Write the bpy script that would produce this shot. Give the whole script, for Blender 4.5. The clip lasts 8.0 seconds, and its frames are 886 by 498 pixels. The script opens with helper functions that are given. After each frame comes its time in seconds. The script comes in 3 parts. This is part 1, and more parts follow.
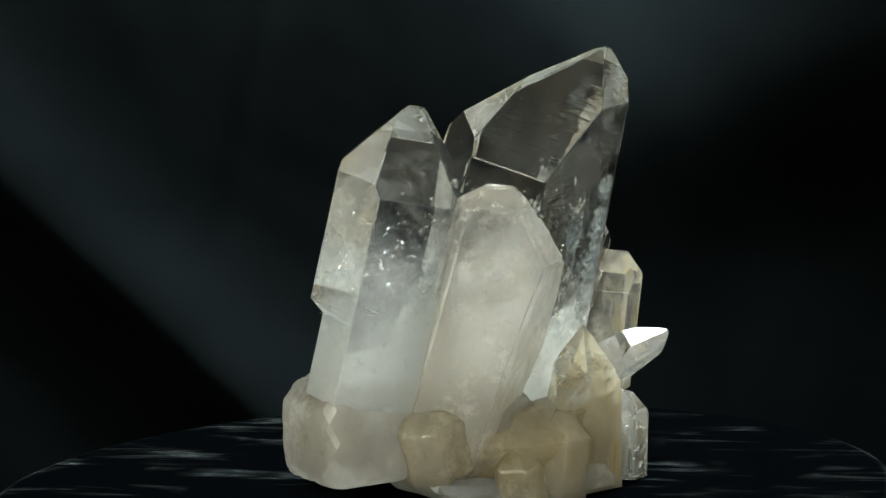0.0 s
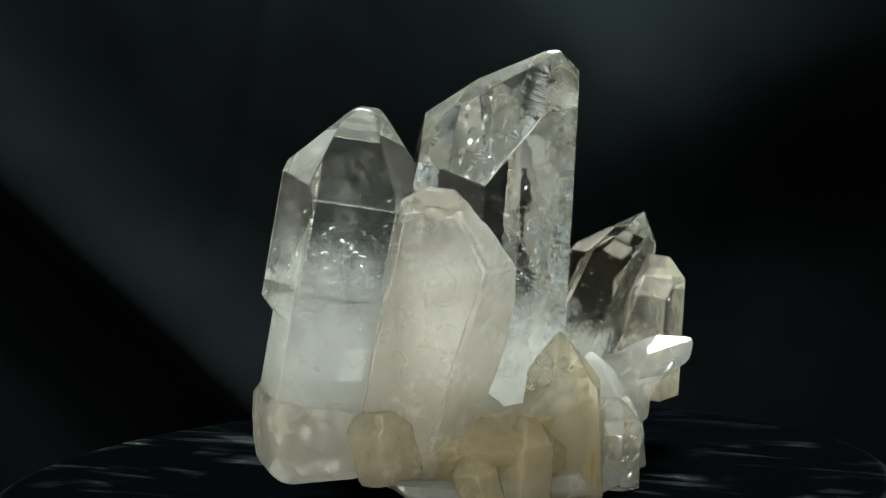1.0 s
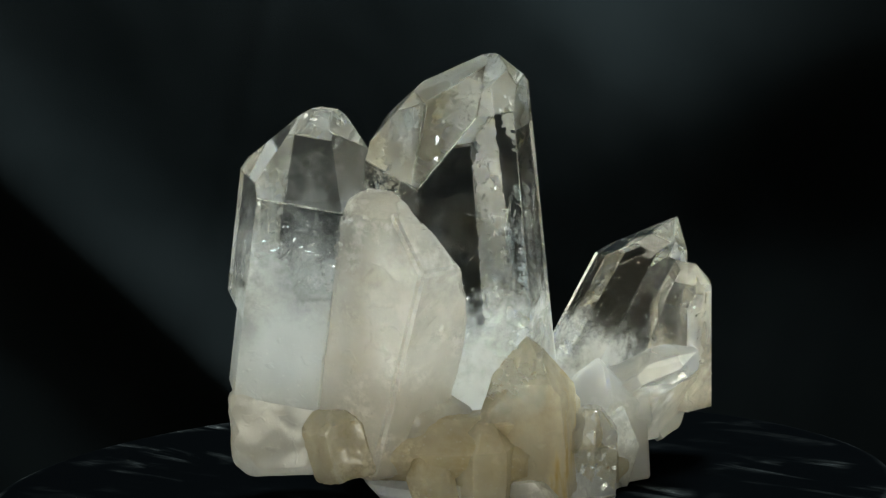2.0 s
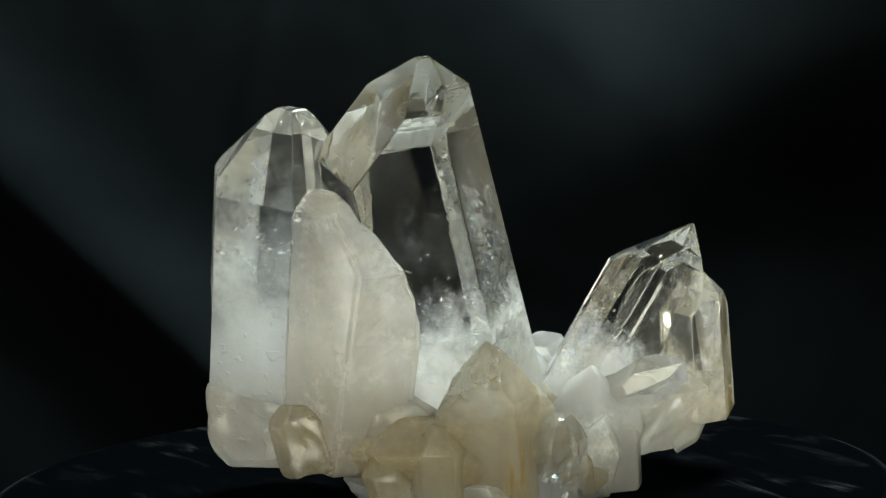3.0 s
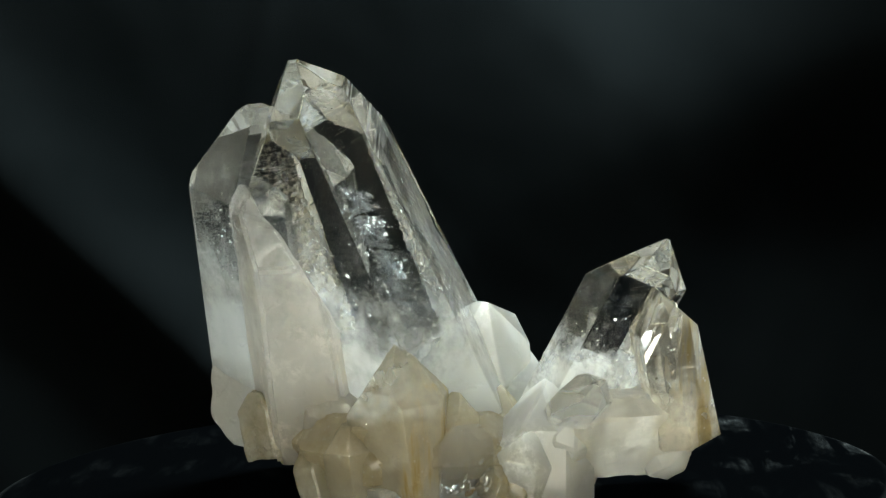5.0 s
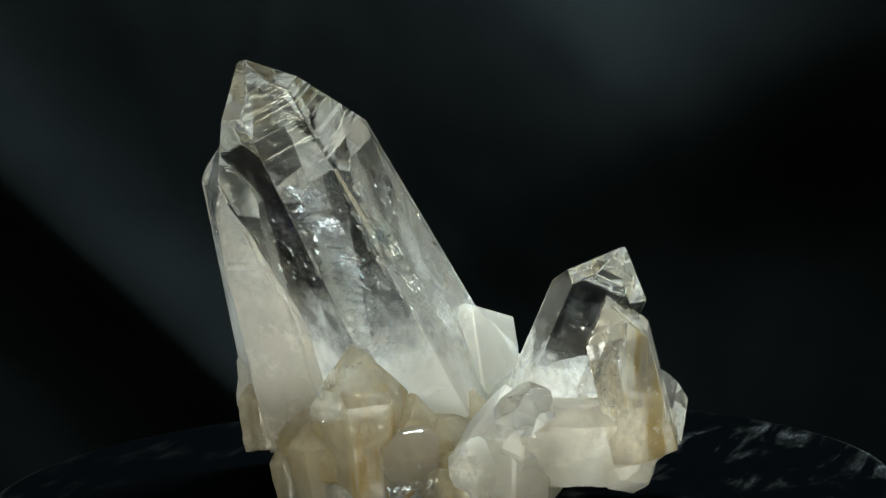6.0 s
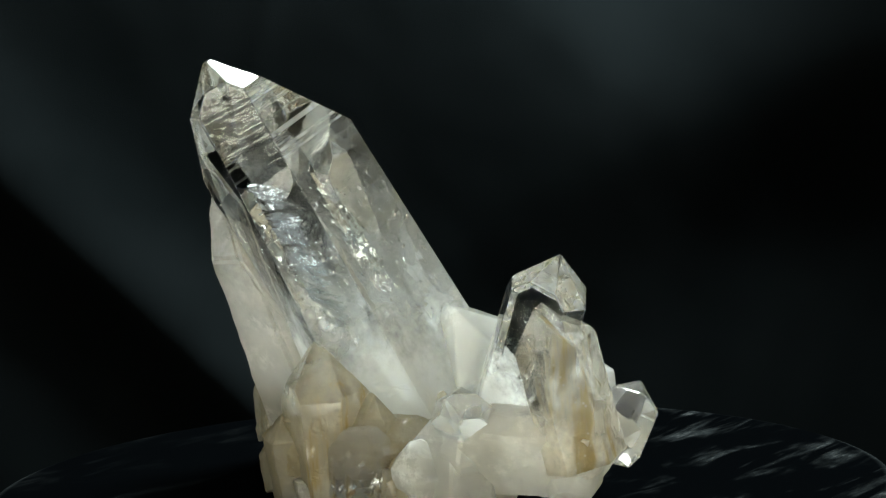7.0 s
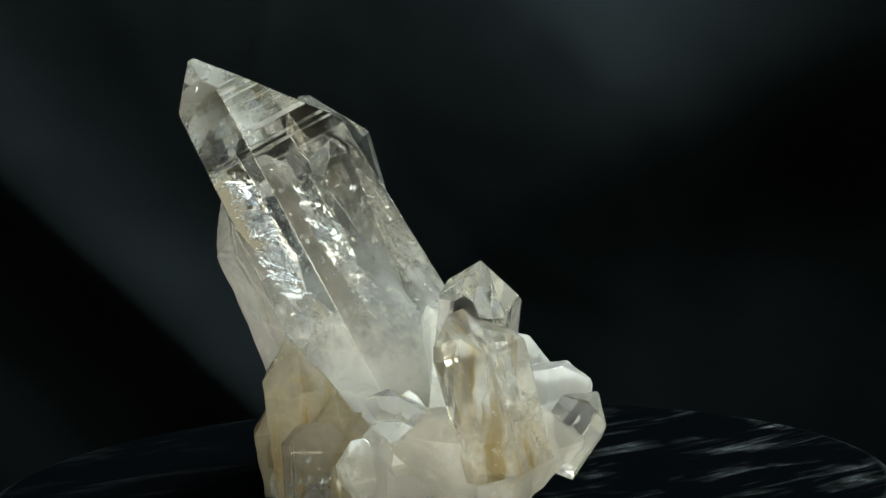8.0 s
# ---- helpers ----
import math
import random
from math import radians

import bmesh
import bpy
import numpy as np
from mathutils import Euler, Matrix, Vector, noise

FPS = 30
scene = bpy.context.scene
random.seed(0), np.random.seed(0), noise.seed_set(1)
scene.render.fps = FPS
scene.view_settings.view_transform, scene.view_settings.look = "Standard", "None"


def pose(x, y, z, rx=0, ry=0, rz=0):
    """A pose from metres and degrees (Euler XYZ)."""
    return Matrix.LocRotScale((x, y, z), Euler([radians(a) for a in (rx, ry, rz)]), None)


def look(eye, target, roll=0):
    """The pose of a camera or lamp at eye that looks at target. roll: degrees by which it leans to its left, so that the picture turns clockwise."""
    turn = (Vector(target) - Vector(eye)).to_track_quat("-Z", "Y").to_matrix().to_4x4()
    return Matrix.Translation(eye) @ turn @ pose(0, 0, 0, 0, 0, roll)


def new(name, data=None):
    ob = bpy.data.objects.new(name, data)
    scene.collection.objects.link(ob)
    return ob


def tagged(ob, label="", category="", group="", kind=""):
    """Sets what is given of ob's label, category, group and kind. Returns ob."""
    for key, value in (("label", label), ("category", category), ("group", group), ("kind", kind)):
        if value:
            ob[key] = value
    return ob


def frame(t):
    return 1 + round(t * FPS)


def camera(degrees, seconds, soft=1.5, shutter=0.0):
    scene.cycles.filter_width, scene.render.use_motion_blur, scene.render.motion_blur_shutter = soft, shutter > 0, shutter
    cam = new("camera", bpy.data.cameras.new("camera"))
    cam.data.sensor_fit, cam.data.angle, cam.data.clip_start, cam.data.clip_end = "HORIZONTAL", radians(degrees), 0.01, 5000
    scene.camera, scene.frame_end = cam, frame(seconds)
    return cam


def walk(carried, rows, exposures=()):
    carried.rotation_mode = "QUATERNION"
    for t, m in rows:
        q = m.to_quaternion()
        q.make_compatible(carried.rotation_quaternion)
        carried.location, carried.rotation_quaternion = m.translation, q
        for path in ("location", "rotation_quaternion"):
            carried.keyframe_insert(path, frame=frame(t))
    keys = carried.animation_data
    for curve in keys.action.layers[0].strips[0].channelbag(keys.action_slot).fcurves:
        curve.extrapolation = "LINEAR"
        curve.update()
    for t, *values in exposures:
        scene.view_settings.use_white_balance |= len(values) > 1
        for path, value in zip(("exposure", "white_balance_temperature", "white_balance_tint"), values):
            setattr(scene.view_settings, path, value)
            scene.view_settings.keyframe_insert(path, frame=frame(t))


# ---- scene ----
U = 0.70  # metres from the lens to the turntable's axis; the plan below is in this unit

# ---- camera ----
cam = camera(20.9, 8.0, soft=1.4)
CAM = look((0, -U, 0.2104 * U), (0.00488 * U, -0.0062 * U, 0.09937 * U), -2.12)
walk(cam, [(0.0, CAM), (8.0, CAM)])

# turn of the table, in degrees, second by second
TURN = [(0.0, 0.0), (1.0, 15.71), (2.0, 31.23), (3.0, 46.66), (4.0, 62.12), (5.0, 77.72), (6.0, 93.56), (7.0, 109.77), (8.0, 126.45)]


# ---- world and light ----
world = bpy.data.worlds.new("world")
scene.world = world
world.use_nodes = True
world.node_tree.nodes["Background"].inputs[0].default_value = (0.55, 0.65, 0.8, 1)
world.node_tree.nodes["Background"].inputs[1].default_value = 0.006
scene.view_settings.exposure = 0.0


def lamp(name, eye, target, size, watts, colour, size_y=None):
    data = bpy.data.lights.new(name, "AREA")
    data.shape, data.size, data.size_y = "RECTANGLE", size, size_y or size
    data.energy, data.color = watts, colour
    ob = new(name, data)
    ob.matrix_world = look(eye, target)
    return ob


def spot(name, eye, target, degrees, watts, colour, soft=0.06):
    data = bpy.data.lights.new(name, "SPOT")
    data.spot_size, data.spot_blend, data.shadow_soft_size = radians(degrees), 1.0, soft
    data.energy, data.color = watts, colour
    ob = new(name, data)
    ob.matrix_world = look(eye, target)
    return ob


# a low, broad pale fill lamp added behind the camera, a softbox over the table, and a spot on the cloth
lamp("front_fill", (-0.35, -2.05, 0.22), (0, 0, 0.06), 2.3, 49.5, (1.0, 1.0, 0.82), 1.1)
lamp("softbox_top", (0.22, 0.28, 0.88), (0, 0, 0.05), 0.30, 17.0, (0.90, 1.0, 0.97))
spot("cloth_spot", (0.16, 0.54, 0.58), (-0.06, 0.75, 0.01), 76, 225.0, (0.84, 0.98, 0.98))


# ---- materials ----
def nodes_of(name):
    m = bpy.data.materials.new(name)
    m.use_nodes = True
    nt = m.node_tree
    return m, nt, nt.nodes["Principled BSDF"]


def mk(nt, kind, **inputs):
    n = nt.nodes.new(kind)
    for k, v in inputs.items():
        key = k.replace("_", " ")
        if isinstance(v, bpy.types.NodeSocket):
            nt.links.new(v, n.inputs[key])
        else:
            n.inputs[key].default_value = v
    return n


def math_node(nt, op, a, b=0.0, clamp=False):
    n = nt.nodes.new("ShaderNodeMath")
    n.operation, n.use_clamp = op, clamp
    for i, v in enumerate((a, b)):
        if isinstance(v, bpy.types.NodeSocket):
            nt.links.new(v, n.inputs[i])
        else:
            n.inputs[i].default_value = v
    return n.outputs[0]


def ramp(nt, fac, stops):
    n = nt.nodes.new("ShaderNodeValToRGB")
    while len(n.color_ramp.elements) < len(stops):
        n.color_ramp.elements.new(0.5)
    for e, (p, c) in zip(n.color_ramp.elements, stops):
        e.position, e.color = p, (*c, 1) if len(c) == 3 else c
    nt.links.new(fac, n.inputs[0])
    return n.outputs[0]


def spread(nt, value, lo, hi, a=0.0, b=1.0):
    n = nt.nodes.new("ShaderNodeMapRange")
    n.interpolation_type = "SMOOTHSTEP"
    nt.links.new(value, n.inputs[0])
    for i, v in enumerate((lo, hi, a, b)):
        n.inputs[i + 1].default_value = v
    return n.outputs[0]


def coords(nt, scale=(1, 1, 1), turn=(0, 0, 0)):
    tc = nt.nodes.new("ShaderNodeTexCoord")
    mp = nt.nodes.new("ShaderNodeMapping")
    mp.inputs["Scale"].default_value = scale
    mp.inputs["Rotation"].default_value = turn
    nt.links.new(tc.outputs["Object"], mp.inputs[0])
    return mp.outputs[0]


def along(nt, degrees, scale):
    """Coordinates turned about z and then stretched, for a grain that runs one way."""
    tc = nt.nodes.new("ShaderNodeTexCoord")
    mp = nt.nodes.new("ShaderNodeMapping")
    mp.vector_type = "TEXTURE"
    mp.inputs["Rotation"].default_value = (0, 0, radians(degrees))
    mp.inputs["Scale"].default_value = tuple(1 / v for v in scale)
    nt.links.new(tc.outputs["Object"], mp.inputs[0])
    return mp.outputs[0]


def mixed(nt, fac, a, b):
    n = nt.nodes.new("ShaderNodeMixShader")
    if isinstance(fac, bpy.types.NodeSocket):
        nt.links.new(fac, n.inputs[0])
    else:
        n.inputs[0].default_value = fac
    nt.links.new(a, n.inputs[1])
    nt.links.new(b, n.inputs[2])
    return n.outputs[0]


def blend(nt, fac, a, b):
    n = nt.nodes.new("ShaderNodeMix")
    n.data_type = "RGBA"
    nt.links.new(fac, n.inputs["Factor"])
    for key, v in (("A", a), ("B", b)):
        if isinstance(v, bpy.types.NodeSocket):
            nt.links.new(v, n.inputs[key])
        else:
            n.inputs[key].default_value = (*v, 1)
    return n.outputs["Result"]


def quartz(name, milk_low, milk_high, milk=(0.80, 0.80, 0.77), stain=(0.62, 0.50, 0.28), stained=0.0, clear=1.0, dull=0.15, veil=0.3, axis=(0, 0, 1), lines=0.1, relief_=(0.22, 0.0010), drawn=1.0, coat=None, clouds=0.4, ruled=None, seed=0.0):
    """Rock crystal: milky below milk_low (metres up the cluster), clear above milk_high, frosted with specks and veils between;
    clear and dull: how glassy the clear and the milky ends are; clouds: how uneven the milk is; axis: the direction across which growth lines run; ruled: the way that the one face looks on which they show as frosted lines."""
    m, nt, b = nodes_of(name)
    co = coords(nt)
    z = mk(nt, "ShaderNodeSeparateXYZ", Vector=co).outputs[2]
    big = mk(nt, "ShaderNodeTexNoise", Vector=co, Scale=38.0 + seed, Detail=4.0, Roughness=0.6).outputs[0]
    fine = mk(nt, "ShaderNodeTexNoise", Vector=co, Scale=330.0 + seed, Detail=5.0, Roughness=0.75).outputs[0]
    mid_ = mk(nt, "ShaderNodeTexNoise", Vector=co, Scale=105.0 + seed, Detail=3.0, Roughness=0.55).outputs[0]
    speck = mk(nt, "ShaderNodeTexVoronoi", Vector=co, Scale=420.0 + seed).outputs["Distance"]
    level = math_node(nt, "ADD", z, math_node(nt, "MULTIPLY", math_node(nt, "SUBTRACT", big, 0.5), 0.075))
    level = math_node(nt, "ADD", level, math_node(nt, "MULTIPLY", math_node(nt, "SUBTRACT", fine, 0.5), 0.028))
    glassy = spread(nt, level, milk_low, milk_high, dull, clear)
    fog = math_node(nt, "MULTIPLY", spread(nt, big, 0.50, 0.72, 0.0, veil), spread(nt, fine, 0.40, 0.62))
    cloud = mk(nt, "ShaderNodeTexNoise", Vector=coords(nt, (1, 1, 0.6)), Scale=46.0 + seed, Detail=2.5, Roughness=0.5, Distortion=0.4).outputs[0]
    glassy = math_node(nt, "ADD", glassy, math_node(nt, "MULTIPLY", math_node(nt, "SUBTRACT", cloud, 0.47), math_node(nt, "MULTIPLY", math_node(nt, "SUBTRACT", 1.0, glassy), 2.0 * clouds)), True)
    glassy = math_node(nt, "SUBTRACT", glassy, fog, True)
    patch = spread(nt, mk(nt, "ShaderNodeTexNoise", Vector=coords(nt, (1, 1, drawn)), Scale=28.0 + seed, Detail=6.0, Roughness=0.7).outputs[0],
                   0.64 - 0.3 * stained, 0.84 - 0.3 * stained, 0.0, min(1.0, stained * 1.4))
    if coat:  # an iron-stained skin on the side that looks one way
        away, start = coat
        dp = nt.nodes.new("ShaderNodeVectorMath")
        dp.operation = "DOT_PRODUCT"
        nt.links.new(co, dp.inputs[0])
        dp.inputs[1].default_value = away
        streak = mk(nt, "ShaderNodeTexNoise", Vector=coords(nt, (1, 1, 0.16)), Scale=170.0, Detail=4.0, Roughness=0.6).outputs[0]
        skin_ = spread(nt, math_node(nt, "ADD", dp.outputs["Value"], math_node(nt, "MULTIPLY", math_node(nt, "SUBTRACT", big, 0.5), 0.012)), start, start + 0.004)
        brown = math_node(nt, "MULTIPLY", skin_, spread(nt, streak, 0.46, 0.66))
        patch = math_node(nt, "MAXIMUM", math_node(nt, "MULTIPLY", patch, 0.5), brown)
        glassy = math_node(nt, "SUBTRACT", glassy, math_node(nt, "ADD", math_node(nt, "MULTIPLY", skin_, 0.12), math_node(nt, "MULTIPLY", brown, 0.40)), True)
    tone = blend(nt, patch, milk, stain)
    tone = blend(nt, spread(nt, speck, 0.05, 0.22, 0.35, 0.0), tone, (0.94, 0.94, 0.92))
    tone = blend(nt, spread(nt, mid_, 0.32, 0.58, 0.05, 0.0), tone, (0.60, 0.57, 0.50))
    dot = nt.nodes.new("ShaderNodeVectorMath")
    dot.operation = "DOT_PRODUCT"
    nt.links.new(co, dot.inputs[0])
    dot.inputs[1].default_value = axis
    line = nt.nodes.new("ShaderNodeTexNoise")
    line.noise_dimensions = "1D"
    line.inputs["Scale"].default_value, line.inputs["Detail"].default_value = 620.0, 3.0
    nt.links.new(dot.outputs["Value"], line.inputs["W"])
    relief = math_node(nt, "ADD", math_node(nt, "MULTIPLY", math_node(nt, "MULTIPLY", line.outputs[0], lines), spread(nt, big, 0.45, 0.62)), math_node(nt, "MULTIPLY", big, 0.5))
    if ruled is not None:
        tc = nt.nodes.new("ShaderNodeTexCoord")
        face = nt.nodes.new("ShaderNodeVectorMath")
        face.operation = "DOT_PRODUCT"
        nt.links.new(tc.outputs["Normal"], face.inputs[0])
        face.inputs[1].default_value = Vector(ruled).normalized()
        thin = math_node(nt, "MULTIPLY", spread(nt, line.outputs[0], 0.52, 0.66), spread(nt, face.outputs["Value"], 0.965, 0.985))
        thin = math_node(nt, "MULTIPLY", thin, spread(nt, dot.outputs["Value"], 0.1045, 0.1080))
        thin = math_node(nt, "MULTIPLY", thin, spread(nt, mid_, 0.36, 0.60, 0.15, 0.60))
        glassy = math_node(nt, "SUBTRACT", glassy, thin, True)
    smooth_bump = mk(nt, "ShaderNodeBump", Height=relief, Strength=0.16, Distance=0.0006).outputs[0]
    dent = mk(nt, "ShaderNodeTexNoise", Vector=co, Scale=150.0 + seed, Detail=1.5, Distortion=1.2).outputs[0]
    dents = math_node(nt, "MULTIPLY", spread(nt, dent, 0.60, 0.66), 3.0)
    rough_bump = mk(nt, "ShaderNodeBump", Height=math_node(nt, "ADD", math_node(nt, "ADD", math_node(nt, "MULTIPLY", fine, 0.6), mid_), dents), Strength=relief_[0], Distance=relief_[1]).outputs[0]
    b.inputs["IOR"].default_value = 1.544
    b.inputs["Transmission Weight"].default_value = 1.0
    nt.links.new(blend(nt, patch, (0.985, 0.985, 0.975), tuple(0.45 + 0.5 * c for c in stain)), b.inputs["Base Color"])
    nt.links.new(spread(nt, fine, 0.45, 0.75, 0.015, 0.10), b.inputs["Roughness"])
    nt.links.new(smooth_bump, b.inputs["Normal"])
    skin = nt.nodes.new("ShaderNodeBsdfPrincipled")
    skin.inputs["Roughness"].default_value, skin.inputs["IOR"].default_value = 0.16, 1.54
    skin.inputs["Subsurface Weight"].default_value, skin.inputs["Subsurface Scale"].default_value = 1.0, 0.012
    skin.inputs["Subsurface Radius"].default_value = (1.0, 0.95, 0.8)
    nt.links.new(tone, skin.inputs["Base Color"])
    nt.links.new(rough_bump, skin.inputs["Normal"])
    glow = nt.nodes.new("ShaderNodeBsdfTranslucent")
    nt.links.new(tone, glow.inputs["Color"])
    nt.links.new(rough_bump, glow.inputs["Normal"])
    body = mixed(nt, 0.72, skin.outputs[0], glow.outputs[0])
    nt.links.new(mixed(nt, glassy, body, b.outputs[0]), nt.nodes["Material Output"].inputs["Surface"])
    return m


FINE = (0.16, 0.0007)
WAVY = (0.22, 0.0011)
MILKY = quartz("milky_quartz", 0.30, 0.40, milk=(0.95, 0.96, 0.94), stained=0.12, dull=0.42, relief_=FINE)
LOBE = quartz("dull_milky_quartz", 0.30, 0.40, milk=(0.73, 0.715, 0.675), stain=(0.54, 0.45, 0.29), stained=0.34, dull=0.42, relief_=WAVY, seed=2)
WARM = quartz("warm_quartz", 0.30, 0.40, milk=(0.70, 0.63, 0.48), stain=(0.48, 0.38, 0.18), stained=0.42, dull=0.40, relief_=WAVY, seed=7)
YELLOW = quartz("iron_stained_quartz", 0.012, 0.050, milk=(0.84, 0.78, 0.64), stain=(0.46, 0.35, 0.15), stained=0.36, clear=0.82, dull=0.54, veil=0.12, relief_=WAVY, coat=((0.80, 0.60, 0.0), 0.0250), seed=13)
TALL = quartz("clear_tall_quartz", 0.026, 0.068, milk=(0.90, 0.93, 0.92), veil=0.10, dull=0.26, axis=(0.2305, -0.3978, 0.8880), lines=0.9, ruled=(0.351, 0.869, 0.349), seed=3)
LEFT = quartz("frosted_quartz", 0.042, 0.086, milk=(0.70, 0.73, 0.73), veil=0.24, clear=0.98, dull=0.44, seed=5)
FRONT = quartz("veiled_quartz", 0.045, 0.090, milk=(0.90, 0.87, 0.82), stain=(0.84, 0.71, 0.55), stained=0.30, clear=0.80, dull=0.44, veil=0.30, relief_=WAVY, seed=9)
SIDE = quartz("clear_side_quartz", 0.020, 0.045, milk=(0.93, 0.95, 0.93), veil=0.08, dull=0.28, seed=11)
CLEAR = quartz("small_clear_quartz", -0.10, 0.0, milk=(0.93, 0.94, 0.92), stain=(0.80, 0.62, 0.30), stained=0.20, clear=0.88, veil=0.12, seed=21)
SMOKY = quartz("stained_clear_quartz", 0.012, 0.040, milk=(0.90, 0.85, 0.73), stain=(0.42, 0.33, 0.14), stained=0.14, clear=0.96, dull=0.36, veil=0.06,
               drawn=0.20, coat=((0.80, 0.60, 0.0), 0.0790), seed=15)
CREAM = quartz("cream_quartz", 0.30, 0.40, milk=(0.96, 0.92, 0.85), stain=(0.84, 0.72, 0.50), stained=0.26, dull=0.36, relief_=FINE, seed=23)
TAWNY = quartz("tawny_quartz", 0.0, 0.04, milk=(0.86, 0.79, 0.62), stain=(0.46, 0.34, 0.12), stained=0.46, clear=0.70, dull=0.50, veil=0.25, relief_=FINE, seed=17)
FROST = quartz("frosty_milk_quartz", 0.30, 0.40, milk=(0.92, 0.94, 0.92), dull=0.48, relief_=FINE, seed=19)


def flake_material(name, thin, thick, rough=0.26):
    """Healed fractures inside the crystals: thin, half clear, silvery to faintly rainbow films."""
    m, nt, b = nodes_of(name)
    co = coords(nt)
    n = mk(nt, "ShaderNodeTexNoise", Vector=co, Scale=700.0, Detail=3.0).outputs[0]
    hue = mk(nt, "ShaderNodeTexNoise", Vector=co, Scale=70.0, Detail=1.0).outputs[0]
    b.inputs["Metallic"].default_value, b.inputs["Roughness"].default_value = 1.0, rough
    nt.links.new(mk(nt, "ShaderNodeBump", Height=n, Strength=0.5, Distance=0.0005).outputs[0], b.inputs["Normal"])
    nt.links.new(ramp(nt, hue, [(0.30, (0.72, 0.86, 0.97)), (0.45, (0.88, 0.93, 0.97)), (0.60, (0.90, 0.92, 0.95)), (0.70, (0.95, 0.82, 0.72))]), b.inputs["Base Color"])
    glass = nt.nodes.new("ShaderNodeBsdfTransparent")
    nt.links.new(mixed(nt, spread(nt, n, 0.38, 0.60, thin, thick), glass.outputs[0], b.outputs[0]), nt.nodes["Material Output"].inputs["Surface"])
    return m


FILM = flake_material("fracture_film", 0.10, 0.80)
GLEAM = flake_material("gleaming_film", 0.30, 0.80, 0.24)
FLAKE = flake_material("fracture_flake", 0.35, 0.95)


def cloth_material():
    m, nt, b = nodes_of("black_velvet_cloth")
    co = coords(nt)
    n = mk(nt, "ShaderNodeTexNoise", Vector=co, Scale=6.0, Detail=5.0).outputs[0]
    nt.links.new(ramp(nt, n, [(0.3, (0.0010, 0.0013, 0.0014)), (0.75, (0.0021, 0.0026, 0.0028))]), b.inputs["Base Color"])
    b.inputs["Roughness"].default_value = 0.75
    b.inputs["Specular IOR Level"].default_value = 0.0
    weave = mk(nt, "ShaderNodeTexNoise", Vector=coords(nt, (1, 1, 1)), Scale=1900.0, Detail=2.0).outputs[0]
    nt.links.new(mk(nt, "ShaderNodeBump", Height=weave, Strength=0.35, Distance=0.0005).outputs[0], b.inputs["Normal"])
    return m


def disc_material():
    m, nt, b = nodes_of("worn_black_board")
    grain = mk(nt, "ShaderNodeTexNoise", Vector=along(nt, -15, (19, 105, 60)), Scale=1.0, Detail=3.5, Roughness=0.6, Distortion=0.7).outputs[0]
    fibre = mk(nt, "ShaderNodeTexNoise", Vector=along(nt, -15, (170, 700, 170)), Scale=1.0, Detail=4.0, Roughness=0.7).outputs[0]
    patch = mk(nt, "ShaderNodeTexNoise", Vector=coords(nt, (24, 30, 16)), Scale=1.0, Detail=3.5).outputs[0]
    worn = math_node(nt, "MULTIPLY", spread(nt, grain, 0.47, 0.70), spread(nt, fibre, 0.30, 0.70, 0.25, 1.0))
    worn = math_node(nt, "MULTIPLY", worn, spread(nt, patch, 0.46, 0.60), True)
    half = mk(nt, "ShaderNodeSeparateXYZ", Vector=coords(nt)).outputs[1]  # one half of the board has seen more use
    worn = math_node(nt, "MULTIPLY", worn, spread(nt, half, -0.055, 0.015, 0.12, 1.0))
    far = nt.nodes.new("ShaderNodeVectorMath")  # and one patch near the rim has kept its paint
    far.operation = "DISTANCE"
    nt.links.new(coords(nt), far.inputs[0])
    far.inputs[1].default_value = (0.058, 0.090, 0.0)
    worn = math_node(nt, "MULTIPLY", worn, spread(nt, far.outputs["Value"], 0.022, 0.055, 0.12, 1.0))
    flat = coords(nt, (1, 1, 0))
    radius = nt.nodes.new("ShaderNodeVectorMath")
    radius.operation = "LENGTH"
    nt.links.new(flat, radius.inputs[0])
    edge = math_node(nt, "MULTIPLY", spread(nt, radius.outputs["Value"], 0.1295, 0.1325), spread(nt, patch, 0.40, 0.60, 0.05, 0.40))
    worn = math_node(nt, "ADD", worn, edge, True)
    nt.links.new(ramp(nt, worn, [(0.0, (0.0010, 0.0014, 0.0018)), (0.5, (0.020, 0.024, 0.026)), (1.0, (0.11, 0.12, 0.125))]), b.inputs["Base Color"])
    b.inputs["Roughness"].default_value, b.inputs["Specular IOR Level"].default_value = 0.6, 0.0
    nt.links.new(mk(nt, "ShaderNodeBump", Height=fibre, Strength=0.25, Distance=0.0006).outputs[0], b.inputs["Normal"])
    return m


def plain(name, colour, rough=0.6, metal=0.0):
    m, nt, b = nodes_of(name)
    n = mk(nt, "ShaderNodeTexNoise", Vector=coords(nt), Scale=30.0, Detail=5.0).outputs[0]
    lo = tuple(c * 0.85 for c in colour)
    hi = tuple(min(1.0, c * 1.12) for c in colour)
    nt.links.new(ramp(nt, n, [(0.3, lo), (0.7, hi)]), b.inputs["Base Color"])
    b.inputs["Roughness"].default_value, b.inputs["Metallic"].default_value = rough, metal
    return m


